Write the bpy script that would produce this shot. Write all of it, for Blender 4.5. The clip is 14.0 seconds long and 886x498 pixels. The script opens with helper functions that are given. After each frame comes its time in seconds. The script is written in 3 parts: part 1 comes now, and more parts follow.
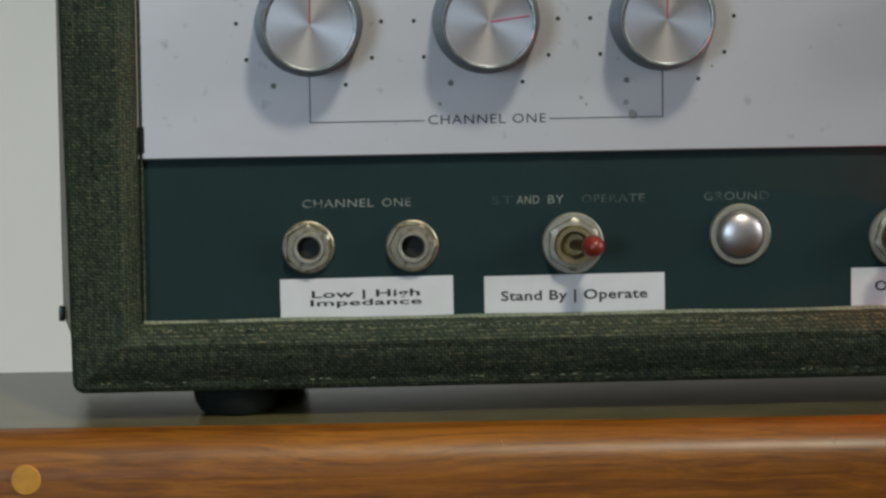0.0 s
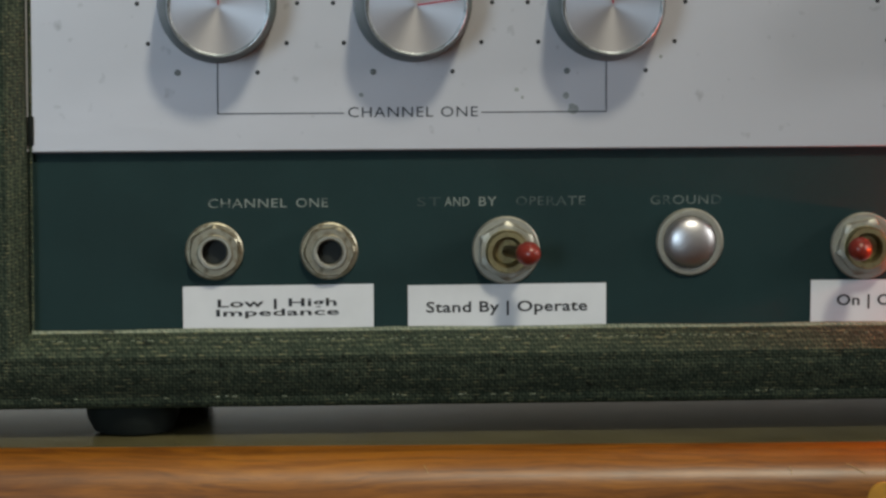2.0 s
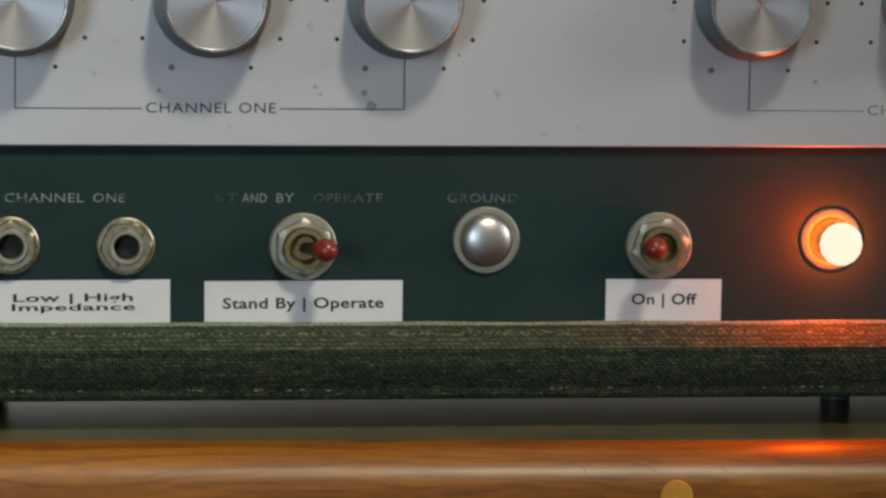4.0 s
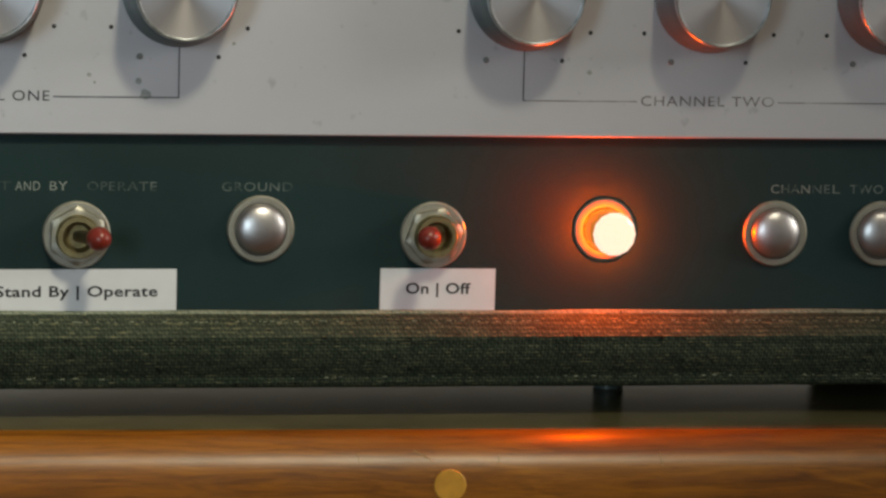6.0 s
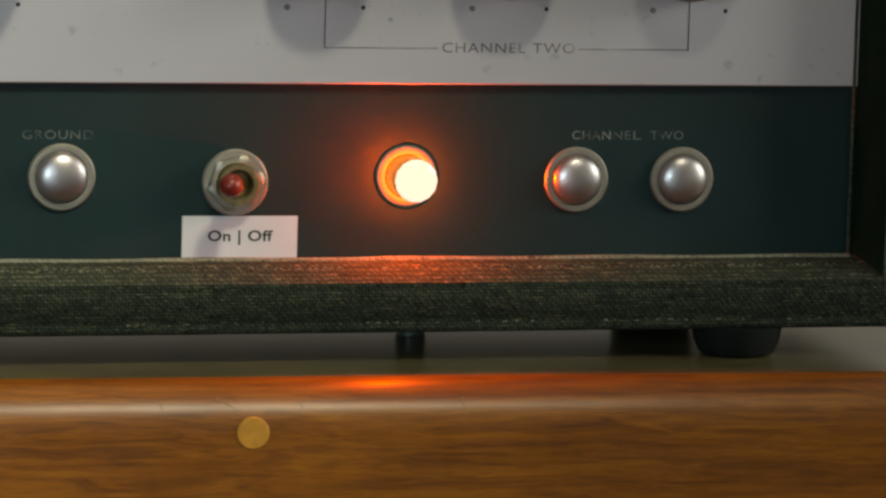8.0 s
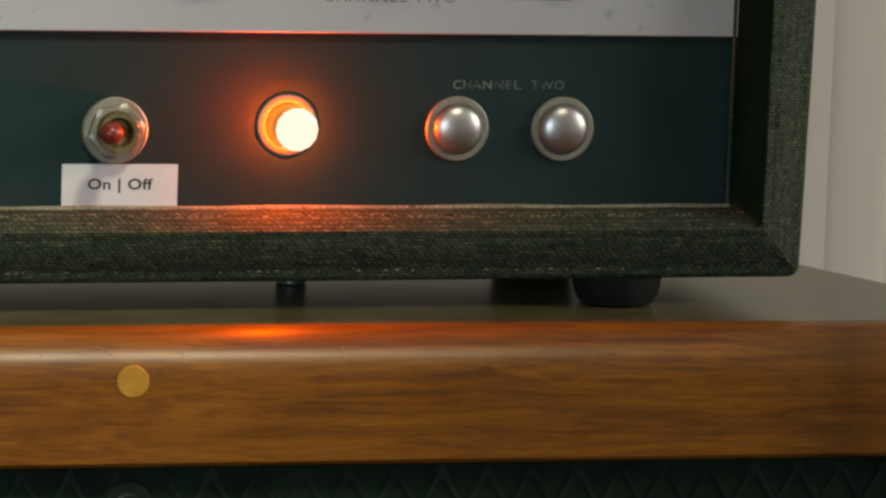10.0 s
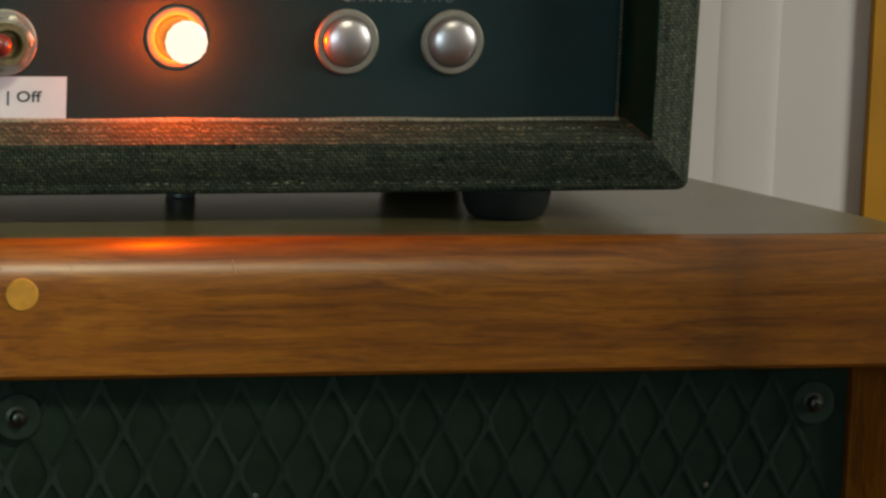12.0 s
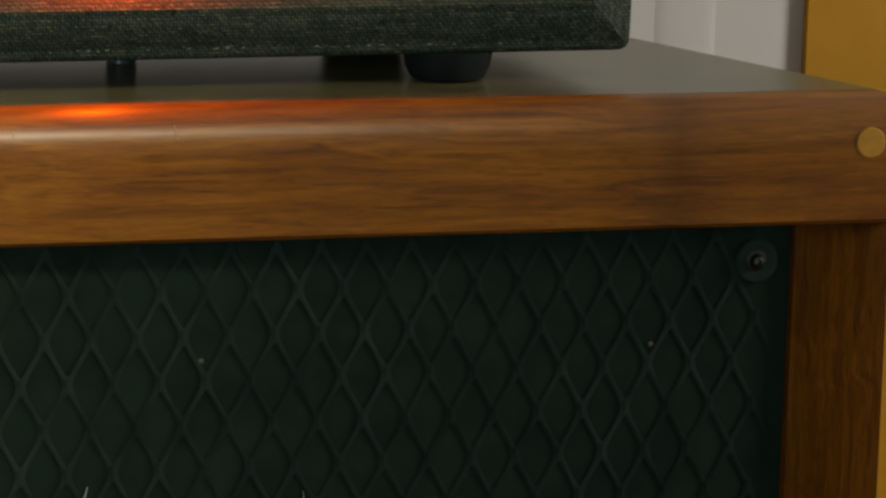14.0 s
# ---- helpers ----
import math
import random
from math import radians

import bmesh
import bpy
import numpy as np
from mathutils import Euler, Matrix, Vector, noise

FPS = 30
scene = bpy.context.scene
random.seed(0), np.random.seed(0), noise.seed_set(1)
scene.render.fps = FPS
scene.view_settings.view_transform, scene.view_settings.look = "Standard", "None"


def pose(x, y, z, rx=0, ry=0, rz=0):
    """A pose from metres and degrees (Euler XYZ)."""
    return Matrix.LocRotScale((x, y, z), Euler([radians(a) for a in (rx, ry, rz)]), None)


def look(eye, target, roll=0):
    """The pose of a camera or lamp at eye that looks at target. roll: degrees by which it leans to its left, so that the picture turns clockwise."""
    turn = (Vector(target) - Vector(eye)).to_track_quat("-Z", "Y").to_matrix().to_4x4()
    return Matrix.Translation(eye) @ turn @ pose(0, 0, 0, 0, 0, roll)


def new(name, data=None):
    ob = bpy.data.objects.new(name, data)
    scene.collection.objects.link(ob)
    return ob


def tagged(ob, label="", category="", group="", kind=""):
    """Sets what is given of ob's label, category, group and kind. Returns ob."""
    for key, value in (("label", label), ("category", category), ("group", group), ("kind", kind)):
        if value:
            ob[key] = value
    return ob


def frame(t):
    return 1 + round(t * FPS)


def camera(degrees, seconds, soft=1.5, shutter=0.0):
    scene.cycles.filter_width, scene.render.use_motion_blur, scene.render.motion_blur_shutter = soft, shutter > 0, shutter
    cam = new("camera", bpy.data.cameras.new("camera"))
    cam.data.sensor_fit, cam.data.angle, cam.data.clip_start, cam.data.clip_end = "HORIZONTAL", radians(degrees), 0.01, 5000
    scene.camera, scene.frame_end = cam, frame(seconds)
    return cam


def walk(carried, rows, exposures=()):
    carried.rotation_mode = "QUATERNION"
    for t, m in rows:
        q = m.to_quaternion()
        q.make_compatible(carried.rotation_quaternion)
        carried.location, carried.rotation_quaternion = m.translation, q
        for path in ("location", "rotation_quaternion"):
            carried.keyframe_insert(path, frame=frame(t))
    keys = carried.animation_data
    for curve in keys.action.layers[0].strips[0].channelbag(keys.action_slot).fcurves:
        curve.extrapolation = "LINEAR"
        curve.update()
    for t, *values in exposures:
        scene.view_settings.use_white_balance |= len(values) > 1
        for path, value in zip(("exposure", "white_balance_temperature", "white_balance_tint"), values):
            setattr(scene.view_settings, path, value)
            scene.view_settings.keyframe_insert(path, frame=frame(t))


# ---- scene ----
FOV = 13.348
cam = camera(FOV, 14.0, soft=2.65)
EYE = 0.764
ROWS = [
    (0.0, -0.00586, -1.10473, 0.01148, 83.4458, 0.7463, -3.4487),
    (0.5, -0.00377, -1.06602, 0.00693, 83.5284, 0.4247, -3.5835),
    (1.0, -0.00188, -1.0334, 0.0032, 83.5811, 0.2086, -3.8027),
    (1.5, -0.00058, -1.01313, 0.00092, 83.5811, 0.091, -4.1236),
    (2.0, 0.00014, -1.00328, -0.0002, 83.5316, 0.0244, -4.5841),
    (2.5, 0.0, -1.005, 0.0, 83.4764, -0.0704, -5.2121),
    (3.0, 0.0, -1.005, 0.0, 83.4713, -0.2284, -5.941),
    (3.2, 0.0, -1.005, 0.0, 83.4762, -0.3256, -6.2717),
    (5.3, 0.0, -1.005, 0.0, 83.5161, -1.2755, -9.75),
    (5.5, 0.0, -1.005, 0.0, 83.4984, -1.2697, -10.1041),
    (6.0, 0.0, -1.005, 0.0, 83.4056, -1.3487, -10.9512),
    (6.5, 0.0, -1.005, 0.0, 83.2668, -1.4104, -11.797),
    (7.0, 0.0, -1.005, 0.0, 83.081, -1.4339, -12.6244),
    (7.5, 0.0, -1.005, 0.0, 82.8803, -1.4843, -13.3441),
    (8.0, 0.0, -1.005, 0.0, 82.6765, -1.4554, -13.9544),
    (8.2, 0.0, -1.005, 0.0, 82.5889, -1.4582, -14.1659),
    (10.5, 0.0, -1.005, 0.0, 81.7441, -1.9882, -16.1349),
    (11.0, 0.0, -1.005, 0.0, 81.4681, -2.0659, -16.5686),
    (11.5, 0.0, -1.005, 0.0, 81.123, -2.1362, -16.9927),
    (12.0, 0.0, -1.005, 0.0, 80.7004, -2.1528, -17.3672),
    (12.5, 0.0, -1.005, 0.0, 80.2066, -2.0408, -17.6875),
    (13.0, 0.0, -1.005, 0.0, 79.6906, -1.9073, -17.9468),
    (13.5, 0.0, -1.005, 0.0, 79.1756, -1.7143, -18.156),
    (14.0, 0.0, -1.005, 0.0, 78.6548, -1.5655, -18.3505),
]
walk(cam, [(t, pose(x, y, EYE + z, rx, ry, rz)) for t, x, y, z, rx, ry, rz in ROWS],
     exposures=[(0.0, -0.12, 6800, 3.5), (3.0, -0.08, 6950, 3.5), (6.5, -0.05, 7600, 2.0), (9.0, 0.10, 7700, 1.5), (11.5, 0.22, 7600, 1.5), (14.0, 0.22, 7400, 2.0)])

# ---- light ----
world = bpy.data.worlds.new("room_air")
world.use_nodes = True
world.node_tree.nodes["Background"].inputs[0].default_value = (0.6, 0.7, 0.8, 1)
world.node_tree.nodes["Background"].inputs[1].default_value = 0.09
scene.world = world


def area_lamp(name, eye, target, size_x, size_y, watts, colour, spread=180.0):
    data = bpy.data.lights.new(name, "AREA")
    data.shape, data.size, data.size_y = "RECTANGLE", size_x, size_y
    data.energy, data.color, data.spread = watts, colour, radians(spread)
    ob = new(name, data)
    ob.matrix_world = look(eye, target)
    return ob


spot = bpy.data.lights.new("ceiling_spot", "SPOT")
spot.energy, spot.color, spot.shadow_soft_size = 112.0, (1.0, 0.965, 0.83), 0.12
spot.spot_size, spot.spot_blend = radians(26.0), 1.0
new("ceiling_spot", spot).matrix_world = look((0.46, -1.25, 2.22), (-0.08, 0.0, 0.675))
# Unseen cool fill added at the front left, its beam narrowed onto the amplifier.
area_lamp("left_fill_light", (-1.15, -2.3, 1.0), (-0.05, 0.0, 0.69), 0.6, 0.8, 1.15, (0.62, 0.80, 1.0), 36.0)
# Unseen fill added on the right, set mostly to brighten the wall there.
area_lamp("right_fill_light", (2.3, -0.7, 1.3), (0.5, 0.25, 0.7), 0.5, 0.7, 22.0, (0.93, 0.94, 0.98))


# ---- materials ----
def lin(r, g, b):
    return tuple(((c / 255) / 12.92 if c <= 10 else ((c / 255 + 0.055) / 1.055) ** 2.4) for c in (r, g, b)) + (1.0,)


class Mat:
    """A small builder for node materials, with object coordinates in metres."""

    def __init__(self, name, colour=(0.5, 0.5, 0.5, 1), rough=0.5, metal=0.0, coat=0.0, coat_rough=0.1, spec=0.5):
        self.m = bpy.data.materials.new(name)
        self.m.use_nodes = True
        self.t = self.m.node_tree
        self.b = self.t.nodes["Principled BSDF"]
        for key, v in (("Base Color", colour), ("Roughness", rough), ("Metallic", metal), ("Coat Weight", coat),
                       ("Coat Roughness", coat_rough), ("Specular IOR Level", spec)):
            self.b.inputs[key].default_value = v
        self.co = self.n("ShaderNodeTexCoord").outputs["Object"]

    def n(self, kind, **props):
        node = self.t.nodes.new(kind)
        for k, v in props.items():
            if k == "operation":
                node.operation = v
            elif k == "bands":
                node.bands_direction = v
        return node

    def link(self, a, b):
        self.t.links.new(a, b)

    def mapped(self, scale, rot=(0, 0, 0)):
        mp = self.n("ShaderNodeMapping")
        mp.inputs["Scale"].default_value = scale
        mp.inputs["Rotation"].default_value = rot
        self.link(self.co, mp.inputs["Vector"])
        return mp.outputs["Vector"]

    def noise(self, scale, vec=None, detail=4.0, rough=0.55, dist=0.0):
        nz = self.n("ShaderNodeTexNoise")
        nz.inputs["Scale"].default_value = scale
        nz.inputs["Detail"].default_value = detail
        nz.inputs["Roughness"].default_value = rough
        nz.inputs["Distortion"].default_value = dist
        self.link(vec if vec is not None else self.co, nz.inputs["Vector"])
        return nz.outputs["Fac"]

    def ramp(self, fac, stops):
        r = self.n("ShaderNodeValToRGB")
        el = r.color_ramp.elements
        while len(el) < len(stops):
            el.new(0.5)
        for e, (p, c) in zip(el, stops):
            e.position, e.color = p, c if len(c) == 4 else (*c, 1)
        self.link(fac, r.inputs["Fac"])
        return r.outputs["Color"]

    def math(self, op, a, b=None):
        node = self.n("ShaderNodeMath", operation=op)
        for i, v in enumerate((a, b)):
            if v is None:
                continue
            if isinstance(v, (int, float)):
                node.inputs[i].default_value = v
            else:
                self.link(v, node.inputs[i])
        return node.outputs[0]

    def mix(self, fac, a, b, blend="MIX"):
        mx = self.n("ShaderNodeMixRGB")
        mx.blend_type = blend
        for i, v in enumerate((fac, a, b)):
            if isinstance(v, (int, float)):
                mx.inputs[i].default_value = v
            elif isinstance(v, tuple):
                mx.inputs[i].default_value = v
            else:
                self.link(v, mx.inputs[i])
        return mx.outputs[0]

    def bump(self, height, strength, dist=0.0002):
        bp = self.n("ShaderNodeBump")
        bp.inputs["Strength"].default_value = strength
        bp.inputs["Distance"].default_value = dist
        self.link(height, bp.inputs["Height"])
        self.link(bp.outputs[0], self.b.inputs["Normal"])

    def to(self, out, key):
        self.link(out, self.b.inputs[key])
        return self


def silver_paint():
    m = Mat("satin_silver_panel", rough=0.40, metal=0.55, spec=0.5)
    fine = m.noise(900, m.mapped((0.12, 1, 1)), 3)
    broad = m.noise(14, None, 5, 0.6)
    c = m.mix(m.math("MULTIPLY", broad, 0.5), (0.69, 0.68, 0.74, 1), (0.58, 0.57, 0.61, 1))
    spots = m.ramp(m.noise(230, None, 2, 0.5), [(0.0, (0.55, 0.55, 0.54)), (0.27, (0.9, 0.9, 0.9)), (0.31, (1, 1, 1))])
    c = m.mix(1.0, c, spots, "MULTIPLY")
    m.to(c, "Base Color")
    m.to(m.math("ADD", m.math("MULTIPLY", fine, 0.12), 0.36), "Roughness")
    return m.m


def dark_enamel():
    m = Mat("dark_green_black_enamel", rough=0.6, spec=0.2)
    broad = m.noise(22, None, 5, 0.6)
    m.to(m.ramp(broad, [(0.3, (0.0075, 0.0225, 0.0235)), (0.7, (0.0110, 0.032, 0.033))]), "Base Color")
    m.to(m.math("ADD", m.math("MULTIPLY", m.noise(300, None, 4), 0.2), 0.48), "Roughness")
    m.bump(m.noise(3200, None, 2), 1.0, 0.00022)
    return m.m


def woven_cloth(name, dark, mid, light, pitch=0.00095):
    """Woven covering: crossing threads over and under, slubs, pale flecks and dark pits."""
    m = Mat(name, rough=0.8, spec=0.22)
    k = 2 * math.pi / pitch
    sep = m.n("ShaderNodeSeparateXYZ")
    m.link(m.co, sep.inputs[0])
    wob = m.math("MULTIPLY", m.noise(260, None, 3), 4.5)
    ax = m.math("ADD", m.math("MULTIPLY", sep.outputs[0], k), wob)
    az = m.math("ADD", m.math("MULTIPLY", sep.outputs[2], k), wob)
    warp_thread, weft_thread = m.math("SINE", ax), m.math("SINE", az)
    over = m.math("SINE", m.math("ADD", m.math("MULTIPLY", ax, 0.5), m.math("MULTIPLY", az, 0.5)))
    weave = m.math("ADD", m.math("MULTIPLY", m.math("MAXIMUM", warp_thread, weft_thread), 0.30), m.math("MULTIPLY", over, 0.14))
    slub = m.math("ADD", m.noise(620, m.mapped((0.22, 1, 1.3)), 2), m.noise(620, m.mapped((1.3, 1, 0.22)), 2))
    fac = m.math("ADD", m.math("ADD", weave, 0.22), m.math("MULTIPLY", m.math("SUBTRACT", slub, 1.0), 1.1))
    fac = m.math("ADD", fac, m.math("MULTIPLY", m.math("SUBTRACT", m.noise(55, None, 4), 0.5), 0.45))
    c = m.ramp(fac, [(0.05, dark), (0.42, mid), (0.95, light)])
    pits = m.ramp(m.noise(400, None, 2, 0.5), [(0.29, (0.3, 0.3, 0.3)), (0.35, (1, 1, 1))])
    flecks = m.ramp(m.math("MULTIPLY", m.noise(900, m.mapped((0.5, 1, 1)), 1), m.math("ADD", m.math("MULTIPLY", weft_thread, 0.3), 0.8)),
                    [(0.60, (0, 0, 0)), (0.72, (0.55, 0.55, 0.55))])
    c = m.mix(flecks, m.mix(1.0, c, pits, "MULTIPLY"), (0.24, 0.215, 0.12, 1))
    m.to(c, "Base Color")
    m.bump(fac, 0.7, 0.0003)
    return m.m


def walnut(name, vertical=False, tone=0.96, gloss=0.30, band_x=None):
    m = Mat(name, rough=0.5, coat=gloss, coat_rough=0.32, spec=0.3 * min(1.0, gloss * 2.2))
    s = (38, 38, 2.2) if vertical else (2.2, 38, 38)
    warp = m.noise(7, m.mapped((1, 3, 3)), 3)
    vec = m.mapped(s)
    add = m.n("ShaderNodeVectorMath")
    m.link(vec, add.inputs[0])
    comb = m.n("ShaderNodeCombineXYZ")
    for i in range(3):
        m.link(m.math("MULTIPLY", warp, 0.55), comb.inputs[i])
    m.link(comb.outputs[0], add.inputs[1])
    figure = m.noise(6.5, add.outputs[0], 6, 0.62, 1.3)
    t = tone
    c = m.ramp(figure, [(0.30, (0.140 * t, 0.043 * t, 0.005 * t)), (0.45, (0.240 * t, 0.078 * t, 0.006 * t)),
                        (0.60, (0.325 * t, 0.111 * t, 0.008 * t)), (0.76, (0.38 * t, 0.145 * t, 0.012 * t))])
    s2 = (150, 150, 2.6) if vertical else (2.6, 150, 150)
    drift = m.n("ShaderNodeVectorMath")
    m.link(m.mapped(s2), drift.inputs[0])
    sway = m.n("ShaderNodeCombineXYZ")
    for i in range(3):
        m.link(m.math("MULTIPLY", m.noise(16, m.mapped((1, 2, 2)), 3), 1.1), sway.inputs[i])
    m.link(sway.outputs[0], drift.inputs[1])
    pores = m.noise(9, drift.outputs[0], 4, 0.65)
    streak = m.ramp(pores, [(0.34, (0.22, 0.17, 0.14)), (0.50, (1, 1, 1)), (0.72, (1.0, 1.0, 1.0))])
    c = m.mix(0.36, c, streak, "MULTIPLY")
    hair = m.noise(14, m.mapped((520, 520, 9) if vertical else (9, 520, 520)), 2, 0.6)
    c = m.mix(0.6, c, m.ramp(hair, [(0.38, (0.5, 0.44, 0.40)), (0.50, (1, 1, 1))]), "MULTIPLY")
    blot = m.ramp(m.noise(16, None, 4, 0.6), [(0.3, (0.68, 0.64, 0.6)), (0.62, (1, 1, 1))])
    c = m.mix(0.55, c, blot, "MULTIPLY")
    # Dark bluish upright band across the grain, its edges broken by noise.
    if band_x is not None:
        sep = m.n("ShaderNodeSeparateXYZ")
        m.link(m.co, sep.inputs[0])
        away = m.math("ABSOLUTE", m.math("SUBTRACT", m.math("ADD", sep.outputs[0], m.math("MULTIPLY", m.noise(60, None, 3), 0.014)), band_x + 0.007))
        dark_band = m.ramp(m.math("MULTIPLY", away, 40.0), [(0.0, (0.52, 0.54, 0.62)), (0.35, (0.78, 0.80, 0.86)), (1.0, (1, 1, 1))])
        c = m.mix(0.85, c, dark_band, "MULTIPLY")
    m.to(c, "Base Color")
    m.to(m.math("ADD", m.math("MULTIPLY", m.noise(70, None, 5), 0.3), 0.3), "Roughness")
    m.bump(pores, 0.12, 0.0001)
    return m.m


def metal(name, colour, rough, wear=(0.3, 0.26, 0.16), amount=0.4, scale=500):
    m = Mat(name, rough=rough, metal=1.0)
    n = m.noise(scale, None, 5, 0.62)
    f = m.ramp(n, [(0.48, (0, 0, 0)), (0.72, (amount, amount, amount))])
    m.to(m.mix(f, (*colour, 1), (*wear, 1)), "Base Color")
    m.to(m.math("ADD", m.math("MULTIPLY", n, 0.3), rough - 0.12), "Roughness")
    m.bump(n, 0.12, 0.00008)
    return m.m


def plain(name, colour, rough=0.5, scale=60, vary=0.12, spec=0.5, bump=0.05, dist=0.0002):
    m = Mat(name, rough=rough, spec=spec)
    n = m.noise(scale, None, 5, 0.6)
    lo = tuple(c * (1 - vary) for c in colour)
    hi = tuple(min(1.0, c * (1 + vary)) for c in colour)
    m.to(m.ramp(n, [(0.3, lo), (0.7, hi)]), "Base Color")
    m.bump(m.noise(scale * 9, None, 3), bump, dist)
    return m.m


def spun_face():
    """Spun aluminium: fine rings round the axis give the fan of light."""
    m = Mat("spun_aluminium", (0.60, 0.58, 0.61, 1), rough=0.44, metal=1.0)
    m.b.inputs["Anisotropic"].default_value = 0.6
    m.b.inputs["Anisotropic Rotation"].default_value = 0.25
    tan = m.n("ShaderNodeTangent")
    tan.direction_type, tan.axis = "RADIAL", "Y"
    m.link(tan.outputs[0], m.b.inputs["Tangent"])
    n = m.noise(2500, None, 2)
    m.to(m.math("ADD", m.math("MULTIPLY", n, 0.1), 0.38), "Roughness")
    return m.m


def worn_print(name, ink, under, cut):
    """Screen-printed ink, partly rubbed off."""
    m = Mat(name, rough=0.6)
    f = m.ramp(m.noise(150, None, 3, 0.6), [(cut - 0.09, (0, 0, 0)), (cut + 0.06, (1, 1, 1))])
    m.to(m.mix(f, (*under, 1), (*ink, 1)), "Base Color")
    return m.m


def paper():
    m = Mat("white_label_paper", rough=0.7)
    m.to(m.ramp(m.noise(60, None, 4), [(0.3, (0.58, 0.57, 0.60)), (0.7, (0.66, 0.65, 0.68))]), "Base Color")
    m.bump(m.noise(900, None, 3), 0.06, 0.0001)
    return m.m


def glowing_jewel(name, colour, strength):
    """Hot at the front lens; side: the dimmer amber body."""
    m = Mat("lit_amber_jewel_" + name, (0.45, 0.12, 0.01, 1), rough=0.2)
    m.b.inputs["Emission Color"].default_value = colour
    m.b.inputs["Emission Strength"].default_value = strength
    return m.m


SILVER, ENAMEL, PAPER, SPUN = silver_paint(), dark_enamel(), paper(), spun_face()
JEWEL = glowing_jewel("lens", (1.0, 0.80, 0.72, 1), 1.15)
AMBER = glowing_jewel("body", (1.0, 0.36, 0.04, 1), 0.34)
BEZEL = plain("pale_lamp_bezel", (0.20, 0.18, 0.14), 0.4, 300, 0.12)
CLOTH = woven_cloth("grey_green_woven_cloth", (0.0150, 0.0215, 0.0145), (0.033, 0.046, 0.030), (0.086, 0.093, 0.057))
PIPING = woven_cloth("pale_green_edge_piping", (0.10, 0.12, 0.09), (0.20, 0.22, 0.16), (0.34, 0.34, 0.25), 0.0009)
SHELL = plain("dull_beige_side_covering", (0.45, 0.41, 0.34), 0.7, 90, 0.2)
# Second walnut has upright grain, a much darker tone and hardly any gloss.
WALNUT, WALNUT_UP = walnut("varnished_walnut", gloss=0.45, band_x=0.2), walnut("dark_walnut_upright", True, 0.38, 0.05)
PLUG = plain("pale_wood_plug", (0.50, 0.235, 0.032), 0.5, 220, 0.22, 0.4)
NICKEL = metal("tarnished_nickel", (0.44, 0.40, 0.31), 0.42, (0.13, 0.09, 0.045), 0.9, 420)
BRASS = metal("dull_brass", (0.40, 0.34, 0.19), 0.42, (0.16, 0.12, 0.05), 0.6, 500)
LEVER = metal("dark_worn_lever", (0.13, 0.115, 0.08), 0.45, (0.06, 0.05, 0.03), 0.7, 500)
STEEL = metal("pale_zinc_washer", (0.42, 0.40, 0.35), 0.5, (0.30, 0.30, 0.22), 0.5, 350)
DOME = metal("satin_nickel_dome", (0.50, 0.48, 0.50), 0.37, (0.42, 0.39, 0.36), 0.3, 120)
CHROME = metal("scuffed_chrome_ring", (0.46, 0.49, 0.50), 0.34, (0.10, 0.11, 0.11), 0.8, 420)
SKIRT = plain("dark_grey_moulded_knob", (0.045, 0.072, 0.075), 0.42, 200, 0.15)
RED_TIP = plain("red_plastic_tip", (0.19, 0.020, 0.013), 0.33, 300, 0.15)
RED_LINE = plain("red_pointer_paint", (0.34, 0.025, 0.05), 0.5, 300, 0.1)
BLACK = plain("black_ink", (0.012, 0.012, 0.016), 0.6, 400, 0.2)
HOLE = plain("black_jack_hole", (0.006, 0.008, 0.008), 0.7, 300, 0.2)
GREY_DOT = plain("dull_grey_pin", (0.16, 0.17, 0.17), 0.5, 900, 0.3)
RUBBER = plain("black_rubber", (0.006, 0.008, 0.007), 0.8, 200, 0.25, 0.2)
GRILLE = plain("dark_painted_expanded_metal", (0.0130, 0.0220, 0.0170), 0.92, 40, 0.45, 0.1)
# Green-black of the back panel, also painted for the shaded cavity.
CAVITY_DARK = plain("cavity_dark_and_back_panel", (0.0095, 0.0185, 0.0122), 0.95, 60, 0.3, 0.1)
SLIVER = metal("dull_bare_metal", (0.20, 0.20, 0.17), 0.45, (0.06, 0.06, 0.05), 0.6, 400)
SCREW = metal("dark_steel_screw", (0.055, 0.064, 0.056), 0.40, (0.03, 0.035, 0.03), 0.8, 400)
WHITE_PRINT = worn_print("worn_white_print", (0.20, 0.22, 0.20), (0.012, 0.028, 0.028), 0.42)
MID_PRINT = worn_print("half_worn_white_print", (0.12, 0.14, 0.13), (0.012, 0.028, 0.028), 0.48)
FADED_PRINT = worn_print("faded_white_print", (0.10, 0.12, 0.115), (0.012, 0.028, 0.028), 0.54)
GHOST_PRINT = worn_print("nearly_gone_white_print", (0.028, 0.045, 0.044), (0.012, 0.028, 0.028), 0.54)
DARK_PRINT = worn_print("dark_blue_print", (0.02, 0.026, 0.04), (0.40, 0.40, 0.41), 0.33)
PALE_PRINT = worn_print("faded_dark_print", (0.14, 0.12, 0.13), (0.42, 0.41, 0.40), 0.44)
# Dark green that cancels the bulb's red on the right inner slope.
SLOPE_STRIP = plain("dark_slope_strip", (0.009, 0.030, 0.018), 0.8, 80, 0.25, 0.05)
